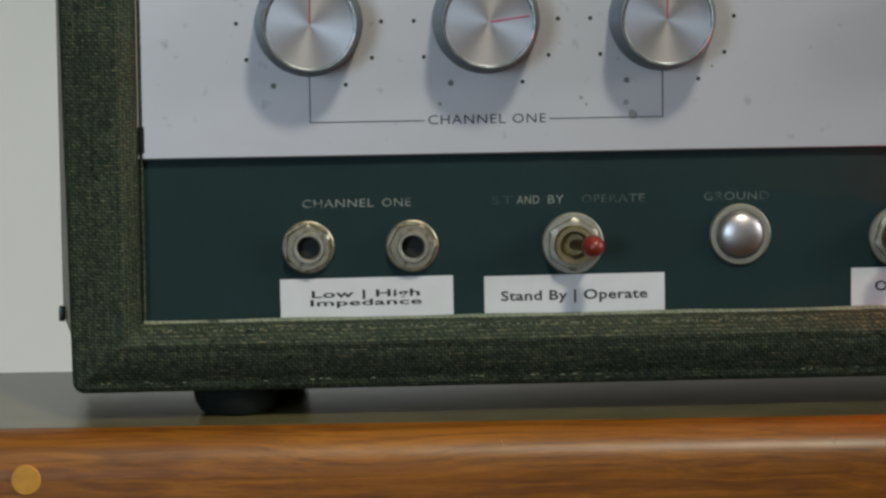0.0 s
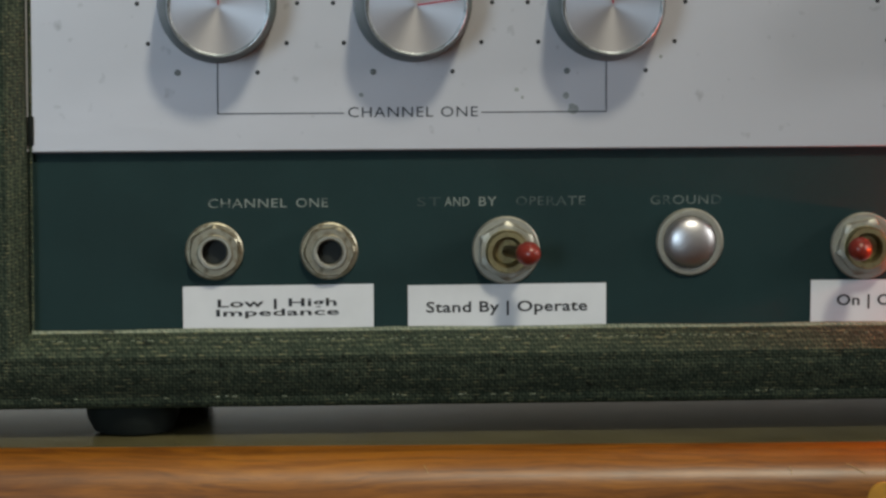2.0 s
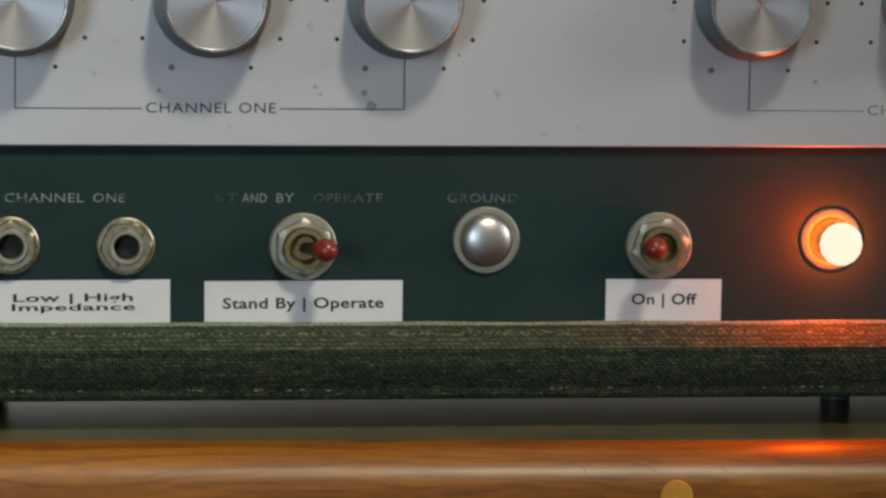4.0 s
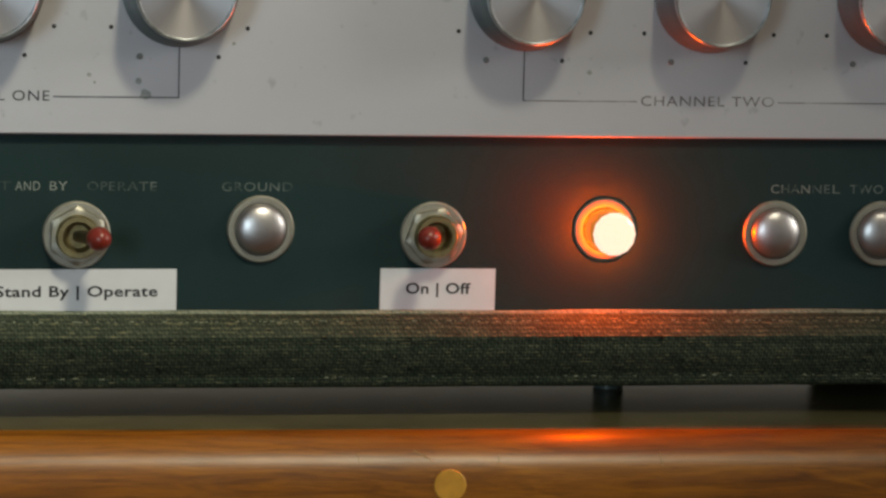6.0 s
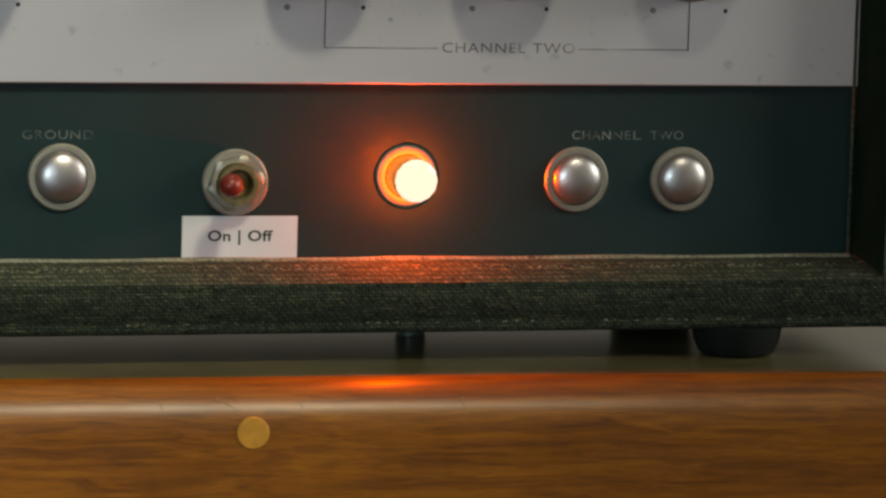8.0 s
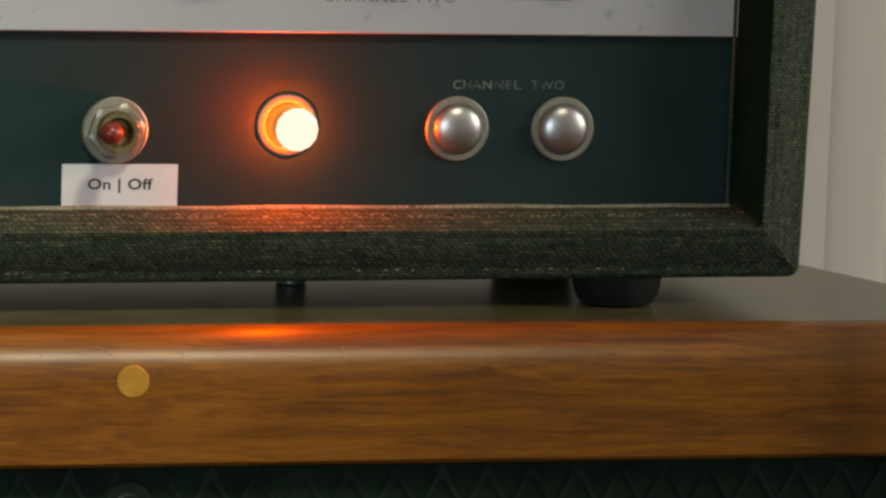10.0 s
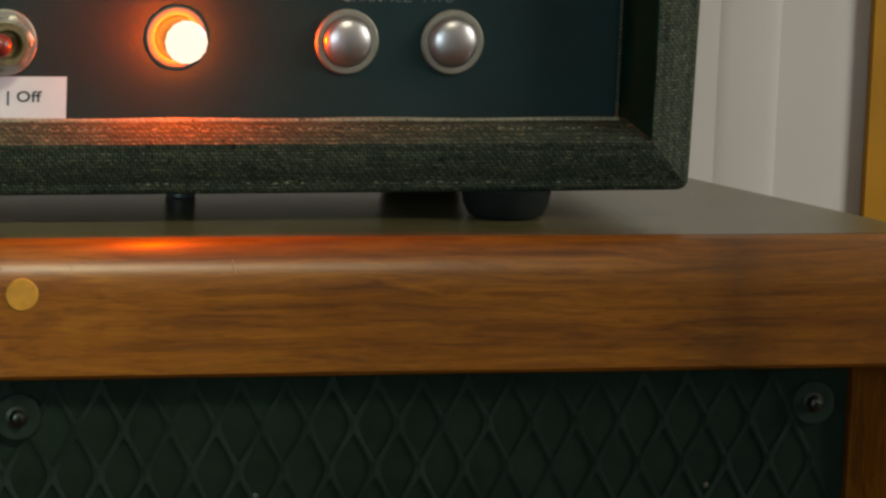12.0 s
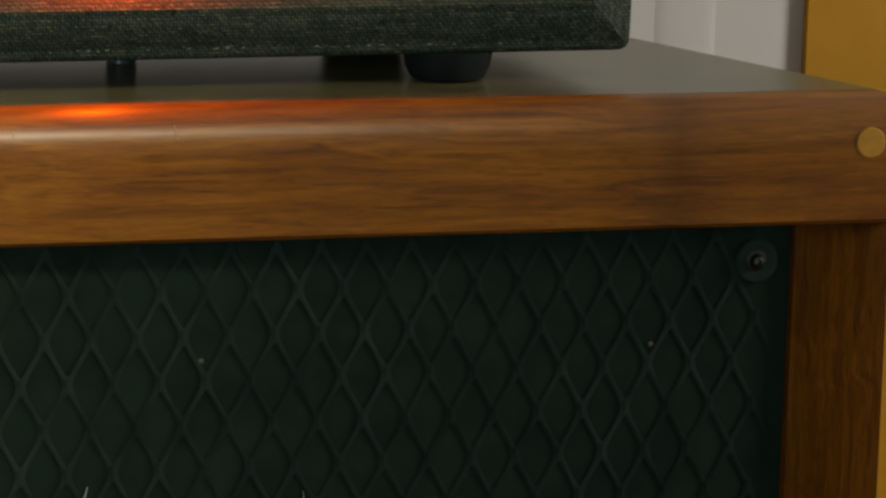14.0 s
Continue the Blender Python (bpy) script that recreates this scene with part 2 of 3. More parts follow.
# Olive mixes the dull varnish with the reflections seen in the top.
TOP_OLIVE = plain("olive_varnish_and_reflection", (0.105, 0.090, 0.043), 0.24, 35, 0.3, 0.42)
SCRATCH = plain("bare_scratched_wood", (0.42, 0.27, 0.10), 0.6, 300, 0.15)
STAIN = plain("grey_stain", (0.30, 0.31, 0.31), 0.6, 500, 0.3)
WALL = plain("white_wall_paint", (0.78, 0.77, 0.755), 0.75, 3, 0.05, 0.3, 0.08, 0.001)
CEILING = plain("white_ceiling_paint", (0.78, 0.77, 0.75), 0.85, 3, 0.05, 0.3)
FLOORING = walnut("brown_floor_boards", False, 0.7)
CASING = plain("ochre_brown_casing", (0.56, 0.27, 0.022), 0.45, 14, 0.15, 0.4)


# ---- building helpers (millimetres; x right, y away from the viewer, z up) ----
def place(x, y, z):
    return Vector((x / 1000, y / 1000, EYE + z / 1000))


def finish(bm, smooth):
    for v in bm.verts:
        v.co *= 0.001
    bmesh.ops.recalc_face_normals(bm, faces=bm.faces)
    me = bpy.data.meshes.new("mesh")
    bm.to_mesh(me)
    bm.free()
    if smooth:
        me.polygons.foreach_set("use_smooth", [True] * len(me.polygons))
        me.set_sharp_from_angle(angle=radians(35))
    return me


def thing(name, base, label, category, group="", turn=0.0):
    ob = new(name)
    ob.empty_display_size = 0.02
    ob.matrix_world = Matrix.Translation(place(*base)) @ pose(0, 0, 0, 0, 0, turn)
    ob["base"] = base
    return tagged(ob, label, category, group)


def part(name, bm, material, parent, at=(0, 0, 0), label="", smooth=True, shared=None):
    me = shared if shared else finish(bm, smooth)
    if not shared:
        me.materials.append(material)
    me.name = name
    ob = new(name, me)
    ob.parent = parent
    ob.location = Vector(at) / 1000
    return tagged(ob, label)


def lathe(profile, seg=40, close=True):
    """Turns (radius, height) pairs round the axis that points at the viewer."""
    bm = bmesh.new()
    rings = []
    for r, h in profile:
        if r < 1e-6:
            rings.append([bm.verts.new((0, -h, 0))])
        else:
            rings.append([bm.verts.new((r * math.cos(2 * math.pi * i / seg), -h, r * math.sin(2 * math.pi * i / seg))) for i in range(seg)])
    for a, b in zip(rings, rings[1:]):
        for i in range(seg):
            j = (i + 1) % seg
            if len(a) == 1 and len(b) == 1:
                continue
            if len(a) == 1:
                bm.faces.new((a[0], b[i], b[j]))
            elif len(b) == 1:
                bm.faces.new((a[i], a[j], b[0]))
            else:
                bm.faces.new((a[i], a[j], b[j], b[i]))
    return bm


def block(x0, x1, y0, y1, z0, z1, bevel=0.0, seg=2):
    bm = bmesh.new()
    bmesh.ops.create_cube(bm, size=1)
    for v in bm.verts:
        v.co = Vector(((x0 + x1) / 2 + v.co.x * (x1 - x0), (y0 + y1) / 2 + v.co.y * (y1 - y0), (z0 + z1) / 2 + v.co.z * (z1 - z0)))
    if bevel:
        bmesh.ops.bevel(bm, geom=list(bm.edges), offset=bevel, segments=seg, profile=0.5, affect="EDGES")
    return bm


def hexagon(flat, h0, h1, bore, turn=0.0):
    """A hexagonal nut with a chamfered rim and a bore."""
    bm = bmesh.new()
    seg = 36
    def radius(a):
        k = (a - turn) % (math.pi / 3) - math.pi / 6
        return flat / 2 / math.cos(k)
    def ring(f, h):
        return [bm.verts.new((f(2 * math.pi * i / seg) * math.cos(2 * math.pi * i / seg), -h, f(2 * math.pi * i / seg) * math.sin(2 * math.pi * i / seg))) for i in range(seg)]
    cham = flat / 2 * 1.03
    rings = [ring(radius, h0), ring(radius, h1 - 0.5), ring(lambda a: min(radius(a), cham) - 0.2, h1), ring(lambda a: bore, h1), ring(lambda a: bore, h0)]
    for a, b in zip(rings, rings[1:]):
        for i in range(seg):
            j = (i + 1) % seg
            bm.faces.new((a[i], a[j], b[j], b[i]))
    return bm


def sweep(points, radius, seg=10):
    """A round rod through points, with a radius at each."""
    bm = bmesh.new()
    rings = []
    for i, p in enumerate(points):
        p = Vector(p)
        d = (Vector(points[min(i + 1, len(points) - 1)]) - Vector(points[max(i - 1, 0)])).normalized()
        u = d.orthogonal().normalized()
        w = d.cross(u)
        r = radius[i] if isinstance(radius, (list, tuple)) else radius
        rings.append([bm.verts.new(p + r * (math.cos(2 * math.pi * k / seg) * u + math.sin(2 * math.pi * k / seg) * w)) for k in range(seg)])
    for a, b in zip(rings, rings[1:]):
        shift = min(range(seg), key=lambda s: (b[s].co - a[0].co).length)
        for k in range(seg):
            bm.faces.new((a[k], a[(k + 1) % seg], b[(k + 1 + shift) % seg], b[(k + shift) % seg]))
    bm.faces.new(rings[0])
    bm.faces.new(rings[-1][::-1])
    return bm


def words(body, x0, x1, z0, z1, spacing=1.0, bold=0.0):
    """The same letters as one mesh a word."""
    bm = lettering(body, x0, x1, z0, z1, spacing, bold)
    islands, seen = [], set()
    for v in bm.verts:
        if v in seen:
            continue
        stack, isle = [v], []
        seen.add(v)
        while stack:
            q = stack.pop()
            isle.append(q)
            for e in q.link_edges:
                o = e.other_vert(q)
                if o not in seen:
                    seen.add(o)
                    stack.append(o)
        islands.append(isle)
    islands.sort(key=lambda k: min(v.co.x for v in k))
    gap = (x1 - x0) / len(body) * 0.34
    groups, reach = [], -1e9
    for isle in islands:
        a, b = min(v.co.x for v in isle), max(v.co.x for v in isle)
        if a - reach > gap:
            groups.append([])
        groups[-1] += isle
        reach = max(reach, b)
    made = []
    for g in groups:
        keep, copy = set(g), bmesh.new()
        twin = {v: copy.verts.new(v.co) for v in g}
        for f in bm.faces:
            if f.verts[0] in keep:
                copy.faces.new([twin[v] for v in f.verts])
        made.append(copy)
    bm.free()
    return made


def lettering(body, x0, x1, z0, z1, spacing=1.0, bold=0.0):
    """Flat letters in the built-in font, fitted into a rectangle that faces the viewer."""
    cu = bpy.data.curves.new("letters", "FONT")
    cu.body, cu.space_character, cu.offset, cu.resolution_u = body, spacing, bold, 3
    ob = new("letters", cu)
    me = bpy.data.meshes.new_from_object(ob.evaluated_get(bpy.context.evaluated_depsgraph_get()))
    bpy.data.objects.remove(ob)
    bm = bmesh.new()
    bm.from_mesh(me)
    bpy.data.meshes.remove(me)
    xs = [v.co.x for v in bm.verts]
    ys = [v.co.y for v in bm.verts]
    a, b, c, d = min(xs), max(xs), min(ys), max(ys)
    for v in bm.verts:
        v.co = Vector((x0 + (v.co.x - a) / (b - a) * (x1 - x0), 0, z0 + (v.co.y - c) / (d - c) * (z1 - z0)))
    for f in bm.faces:
        f.normal_update()
        if f.normal.y > 0:
            f.normal_flip()
    return bm


# ---- room ----
def room_block(name, x0, x1, y0, y1, z0, z1, material, label):
    bm = block(x0 * 1000, x1 * 1000, y0 * 1000, y1 * 1000, z0 * 1000, z1 * 1000)
    ob = new(name, finish(bm, False))
    ob.data.materials.append(material)
    return tagged(ob, label, kind="structure")


room_block("floor", -2.6, 2.9, -2.9, 0.62, -0.05, 0.0, FLOORING, "brown wooden floor of the room")
room_block("ceiling", -2.6, 2.9, -2.9, 0.62, 2.5, 2.55, CEILING, "plain white painted ceiling")
room_block("wall_west", -2.65, -2.6, -2.9, 0.62, 0.0, 2.5, WALL, "plain white painted wall")
room_block("wall_east", 2.9, 2.95, -2.9, 0.62, 0.0, 2.5, WALL, "plain white painted wall")
room_block("wall_south", -2.6, 2.9, -2.95, -2.9, 0.0, 2.5, WALL, "plain white painted wall")
room_block("wall_north", -2.6, 2.9, 0.42, 0.62, 0.0, 2.5, WALL, "white painted wall behind the amplifier")
bm = bmesh.new()
bead = [(-15, 0.8), (-12, 0.05), (-8, -0.10), (-4, -0.24), (0, -0.30), (4, -0.24), (8, -0.10), (12, 0.05), (15, 0.8)]
low, high = ([bm.verts.new((583 + x, 419.6 + y, z)) for x, y in bead] for z in (0.0, 2495.0))
for i in range(len(bead)):
    j = (i + 1) % len(bead)
    bm.faces.new((low[i], low[j], high[j], high[i]))
strip = new("trim_moulding", finish(bm, True))
strip.data.materials.append(WALL)
tagged(strip, "white rounded upright cover strip on the wall", kind="structure")
room_block("trim_casing", 0.6355, 0.76, 0.4150, 0.4195, 0.0, 2.3, CASING, "ochre brown wooden door casing on the wall")

# ---- speaker cabinet ----
TOP = -164.0
FRONT = -37.0
MID = 193.0
CAB_TURN = -2.2
cabinet = thing("speaker_cabinet", (MID, FRONT, -764.0), "walnut speaker cabinet with a dark expanded-metal grille", "speaker cabinet", turn=CAB_TURN)
CB = -764.0


def top_board():
    """A thick board with a rounded upper front edge and a slanted right end."""
    bm = bmesh.new()
    xl, r = -282.0, 13.5
    h = 36.2
    sect = [(125.0, 0.0), (r, 0.0)]
    sect += [(r - r * math.sin(a), -r + r * math.cos(a)) for a in (radians(k) for k in (12, 24, 36, 48, 60, 72, 84, 90))]
    sect += [(0.0, -h + 1.2), (1.2, -h), (125.0, -h)]
    rows = []
    steps = [i / 24 for i in range(25)]
    for s in steps:
        ring = []
        for y, z in sect:
            xr = 268.5 - 0.36 * y
            x = xl + (xr - xl) * s
            ring.append(bm.verts.new((x, y, TOP - CB + z)))
        rows.append(ring)
    for a, b in zip(rows, rows[1:]):
        for i in range(len(sect)):
            j = (i + 1) % len(sect)
            bm.faces.new((a[i], b[i], b[j], a[j]))
    bm.faces.new(rows[0])
    bm.faces.new(rows[-1][::-1])
    return bm


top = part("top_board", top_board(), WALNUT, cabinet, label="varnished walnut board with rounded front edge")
# Thin sheet over the walnut top, reflected surroundings put into its colour.
bm = bmesh.new()
outline = [(-281.8, 13.0), (263.4, 13.0), (223.4, 124.8), (-281.8, 124.8)]
corners = [[bm.verts.new((x, y, TOP - CB + z)) for x, y in outline] for z in (-0.2, 0.06)]
bm.faces.new(corners[0][::-1])
bm.faces.new(corners[1])
for i in range(4):
    j = (i + 1) % 4
    bm.faces.new((corners[0][i], corners[0][j], corners[1][j], corners[1][i]))
part("top_olive_sheet", bm, TOP_OLIVE, top, label="grey-olive top sheet, dull varnish with reflection in its colour")
for x in (-256.5, 0.5, 257.2):
    bm = lathe([(4.35, -3.0), (4.35, 0.12), (4.1, 0.35), (2.0, 0.4), (0, 0.4)], 28)
    part("wood_plug", bm, PLUG, top, (x, 0.0, -177.0 - CB), "pale round wood plug in the edge")
for x, a0, a1, lean in ((57.5, 48, 66, 0.6), (14.0, 52, 64, -0.3), (-9.0, 46, 60, 5.0), (-24.0, 50, 60, 0.5), (-120.0, 44, 55, 1.0)):
    pts = [(x + lean * k / 5, 13.45 - 13.5 * math.sin(radians(a0 + (a1 - a0) * k / 5)), TOP - CB - 13.5 + 13.5 * math.cos(radians(a0 + (a1 - a0) * k / 5))) for k in range(6)]
    part("scratch", sweep(pts, 0.09, 6), SCRATCH, top, label="pale fine scratch in the varnish")
under = TOP - CB - 36.2
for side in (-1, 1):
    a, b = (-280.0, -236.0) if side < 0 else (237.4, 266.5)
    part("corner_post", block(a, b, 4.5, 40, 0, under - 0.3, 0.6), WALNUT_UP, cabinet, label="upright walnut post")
part("back_panel", block(-275, 215, 112, 118, 0, under - 0.3), CAVITY_DARK, cabinet)
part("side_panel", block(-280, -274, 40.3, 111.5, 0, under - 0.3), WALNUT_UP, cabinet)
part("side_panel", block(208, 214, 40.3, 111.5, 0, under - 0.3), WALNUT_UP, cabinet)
part("base_board", block(-237.5, 238.5, 3, 111, 0, 36, 1.0), WALNUT, cabinet)
# Sheet close behind the mesh, its colour standing in for the cavity's shade.
part("cavity_sheet", block(-235.8, 237.2, 7.5, 12.4, 36.5, under - 0.3), CAVITY_DARK, cabinet, label="green-black sheet standing in for the shaded cavity")


def grille():
    """Expanded metal: slanting strands that meet in flattened knots."""
    bm = bmesh.new()
    px, pz = 12.75, 24.8
    x_first, z_first = 80.9 - 24 * px, (-215.3 - CB)
    def strand(a, b, w):
        d = (b - a).normalized()
        n = Vector((-d.z, 0, d.x))
        mid = (a + b) / 2
        rows = []
        for p, k, dy in ((a, 1.7, 0.0), (a.lerp(b, 0.2), 0.9, 0.04), (mid, 0.8, 0.08), (a.lerp(b, 0.8), 0.9, 0.12), (b, 1.7, 0.15)):
            rows.append([bm.verts.new(p + n * w * k + Vector((0, dy, 0))), bm.verts.new(p + Vector((0, dy - 0.12, 0))),
                         bm.verts.new(p - n * w * k + Vector((0, dy, 0))), bm.verts.new(p + Vector((0, dy + 0.25, 0)))])
        for q, r in zip(rows, rows[1:]):
            for i in range(4):
                j = (i + 1) % 4
                bm.faces.new((q[i], q[j], r[j], r[i]))
    for row in range(-1, 17):
        for col in range(0, 38):
            for k in (0, 1):
                x = x_first + (col + 0.5 * k) * px
                z = z_first - (row + 0.5 * k) * pz
                if z > under - 1 or z < 40 or not -229 < x < 230.5:
                    continue
                strand(Vector((x, 6.8, z + 2.2)), Vector((x, 6.8, z - 2.2)), 0.8)
                for s in (-0.5, 0.5):
                    strand(Vector((x, 7.0, z - 0.5)), Vector((x + s * px, 7.0, z - 0.5 * pz + 0.5)), 0.86)
    return bm


tagged(part("expanded_metal_grille", grille(), GRILLE, cabinet, label="dark painted diamond mesh", smooth=False), kind="stuff")


def screw(scale=1.0):
    return lathe([(0, -4), (4.8 * scale, -4), (4.8 * scale, 0), (4.5 * scale, 0.6), (3.2 * scale, 0.8), (3.0 * scale, 2.0), (2.3 * scale, 2.8),
                  (1.0 * scale, 3.1), (0.8 * scale, 2.3), (0, 2.2)], 24)


for x in (-224.0, 0.8, 226.6):
    washer = part("grille_screw", lathe([(0, -2), (6.5, -2), (6.5, 0.2), (6.1, 0.8), (5.2, 1.0), (3.4, 0.5), (0, 0.4)], 32), GRILLE, cabinet, (x, 6.4, -211.2 - CB), "dark screw with a cup washer")
    part("screw_head", screw(0.68), SCREW, washer, label="dull recessed screw head")
for x, z in ((66.6, -234.6), (196.2, -234.6), (-60.0, -236.0), (-190.0, -236.0)):
    part("mounting_bolt", lathe([(1.0, -8), (1.0, 0), (0.7, 0.6), (0, 0.8)], 12), SLIVER, cabinet, (x, 7.7, z - CB))


part("dust_cap", lathe([(16.5, 0), (16.2, 0.12), (13, 0.3), (7, 0.4), (0, 0.45)], 40), GRILLE, cabinet, (136.5, 7.6, -292.0 - CB), "dark domed dust cap behind the mesh")

# Metal slivers in the shape of two glints on the speaker basket.
for x, z, lean, size in ((34.3, -273.0, 1.4, 0.7), (96.4, -277.0, -0.3, 0.5)):
    pts = [(x - lean, 7.4, z - 5.5 - CB), (x - 0.2 * lean, 7.0, z - 1.0 - CB), (x + lean, 7.4, z + 4.5 - CB)]
    part("basket_glint", sweep(pts, [0.5 * size, 0.8 * size, 0.35 * size], 8), SLIVER, cabinet, label="bare metal sliver shaped as a glint on the speaker basket")

# ---- amplifier ----
AB = (170.0, 35.0, TOP)
amp = thing("guitar_amplifier", AB, "vintage two-channel amplifier head covered in grey-green woven cloth", "amplifier")


def A(x, y, z):
    return (x - AB[0], y - AB[1], z - AB[2])


OX0, OX1, OZ0, OZ1 = -50.2, 392.5, -155.8, 14.0
PROFILE = [(0.0, 1.0), (0.0, -3.2), (0.3, -5.0), (1.0, -6.3), (2.0, -7.0), (3.0, -7.3), (3.9, -7.7), (5.0, -8.7), (8.0, -10.8), (11.0, -12.4), (12.0, -12.8), (12.8, -12.9), (13.4, -13.2), (14.2, -13.7),
           (15.2, -13.9), (16.4, -12.6), (18.6, -8.6), (20.0, -5.0), (20.6, -2.0), (20.6, 2.0)]


def frame_side(k):
    """One mitred side of the front frame: 0 bottom, 1 right, 2 top, 3 left."""
    bm = bmesh.new()
    steps = 40
    rows = []
    for s in range(steps + 1):
        ring = []
        for o, y in PROFILE:
            c = [(OX0 + o, OZ0 + o), (OX1 - o, OZ0 + o), (OX1 - o, OZ1 - o), (OX0 + o, OZ1 - o)]
            p, q = c[k], c[(k + 1) % 4]
            u = 0.5 - 0.5 * math.cos(math.pi * s / steps)
            x, z = p[0] + (q[0] - p[0]) * u, p[1] + (q[1] - p[1]) * u
            x += (1 - o / 20.6) * (z - OZ0) * (0.021 if x > 170 else -0.014)
            cx, cz = (OX0 + 3.5 if k == 3 or x < 170 else OX1 - 3.5), OZ0 + 3.5
            dx, dz = x - cx, z - cz
            if dz < 0 and dx * (cx - 170) > 0:
                pull = max(abs(dx), abs(dz)) / math.hypot(dx, dz)
                x, z = cx + dx * pull, cz + dz * pull
            w = 0.22 * noise.noise(Vector((x * 0.05, o * 0.2, z * 0.05 + k)))
            ring.append(bm.verts.new(A(x, y + w, z)))
        rows.append(ring)
    for a, b in zip(rows, rows[1:]):
        for i in range(len(PROFILE) - 1):
            bm.faces.new((a[i], b[i], b[i + 1], a[i + 1]))
    return bm


for k in range(4):
    part("front_frame", frame_side(k), CLOTH, amp, label="grey-green woven cloth moulding")
part("edge_piping", sweep([A(x, -3.0, -135.6 + 0.15 * math.sin(x * 0.11)) for x in range(-29, 372, 8)], 0.85, 8), PIPING, amp, label="pale worn piping along the panel")


def lit_threads(o, y, share):
    """Short threads along the lower frame, pale for the light they catch."""
    bm = bmesh.new()
    x = OX0 + o + 2
    while x < OX1 - o - 3:
        if random.random() < share:
            long, z = random.uniform(0.5, 1.5), OZ0 + o + random.uniform(-0.25, 0.25)
            q = [bm.verts.new(A(x + dx, y + dy, z + dz)) for dx, dy, dz in ((0, 0, -0.16), (long, 0, -0.16), (long, 0, 0.16), (0, 0, 0.16), (long / 2, -0.22, 0))]
            for i in range(4):
                bm.faces.new((q[i], q[(i + 1) % 4], q[4]))
        x += random.uniform(1.1, 2.6)
    return bm


# The pale piping colour paints the light on these rows of weave.
tagged(part("lit_thread_row", lit_threads(18.7, -8.55, 0.75), PIPING, amp, label="threads standing out of the cloth, pale for the light they catch", smooth=False), kind="stuff")
tagged(part("lit_thread_row", lit_threads(3.4, -7.6, 0.2), PIPING, amp, label="threads standing out of the cloth, pale for the light they catch", smooth=False), kind="stuff")


def slope_strip():
    """Smooth strip added over the panel's right inner slope to keep it dark."""
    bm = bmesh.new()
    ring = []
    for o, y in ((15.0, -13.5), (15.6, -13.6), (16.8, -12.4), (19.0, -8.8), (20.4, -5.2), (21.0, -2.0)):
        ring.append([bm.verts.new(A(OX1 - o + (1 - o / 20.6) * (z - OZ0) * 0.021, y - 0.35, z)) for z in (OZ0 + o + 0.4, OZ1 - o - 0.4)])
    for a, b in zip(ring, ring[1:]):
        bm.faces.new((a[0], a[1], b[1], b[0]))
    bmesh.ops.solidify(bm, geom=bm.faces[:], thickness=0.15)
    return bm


part("inner_slope_strip", slope_strip(), SLOPE_STRIP, amp, label="smooth dark green strip added over the inner slope")
for x in (-28.8, 370.6):
    part("edge_piping", sweep([A(x, -2.6, z) for z in range(-135, -5, 10)], 0.5, 8), CLOTH, amp)


def shell():
    """The case behind the frame, a little wider towards the back, with chamfered lower corners."""
    bm = bmesh.new()
    rows = []
    for y, g in ((0.5, -0.4), (1.2, 0.3), (20.0, 3.2), (84.0, 6.0), (86.0, 5.0)):
        c = 12.0
        x0, x1, z0, z1 = OX0 - g, OX1 + 0.4, OZ0 + 0.8, OZ1
        pts = [(x0 + c * 0.6, z0), (x1 - c * 0.5, z0), (x1, z0 + c), (x1, z1), (x0, z1), (x0, z0 + c * 1.6)]
        rows.append([bm.verts.new(A(x, y, z)) for x, z in pts])
    for a, b in zip(rows, rows[1:]):
        for i in range(6):
            bm.faces.new((a[i], a[(i + 1) % 6], b[(i + 1) % 6], b[i]))
    bm.faces.new(rows[-1])
    return bm


part("case", shell(), SHELL, amp, label="dull beige covered case")
part("side_catch", block(-1.0, 0.8, -1.5, 1.5, -2.2, 2.2, 0.4), SCREW, amp, A(-53.4, 12.0, -134.0), "small dark catch on the side")

dark_panel = part("lower_panel", block(-31.5, 373.5, 0.0, 2.0, -137.5, -86.0), ENAMEL, amp, A(0, 0, 0), "dark green-black enamel strip", smooth=False)
silver_panel = part("upper_panel", block(-31.5, 373.5, -2.5, 1.1, -87.4, 8.0, 0.35), SILVER, amp, A(0, 0, 0), "satin silver control panel", smooth=False)
part("panel_edge", block(-29.5, 371.5, -1.9, -0.05, -87.9, -87.45), BLACK, amp, A(0, 0, 0))


# Dark block added where the panel edge has a notch.
part("notch_block", block(-29.6, -27.9, -3.2, -2.5, -85.6, -77.8, 0.3), RUBBER, amp, A(0, 0, 0), "small dark block standing in for a notch in the panel edge")

# feet
FOOT = lathe([(0, 8.9), (8.6, 8.9), (10.6, 8.1), (12.2, 5.0), (13.0, 0.3), (0, 0.3)], 32)
for v in FOOT.verts:
    v.co = Vector((v.co.x, v.co.z, v.co.y + 8.9))
foot_mesh = None
for x, y in ((-2.5, 9.0), (340.3, 3.5), (8.0, 70.0), (336.0, 70.0)):
    if foot_mesh is None:
        f0 = part("rubber_foot", FOOT, RUBBER, amp, (x - AB[0], y - AB[1], 0.02), "round black rubber foot")
        foot_mesh = f0.data
    else:
        part("rubber_foot", None, None, amp, (x - AB[0], y - AB[1], 0.02), "round black rubber foot", shared=foot_mesh)


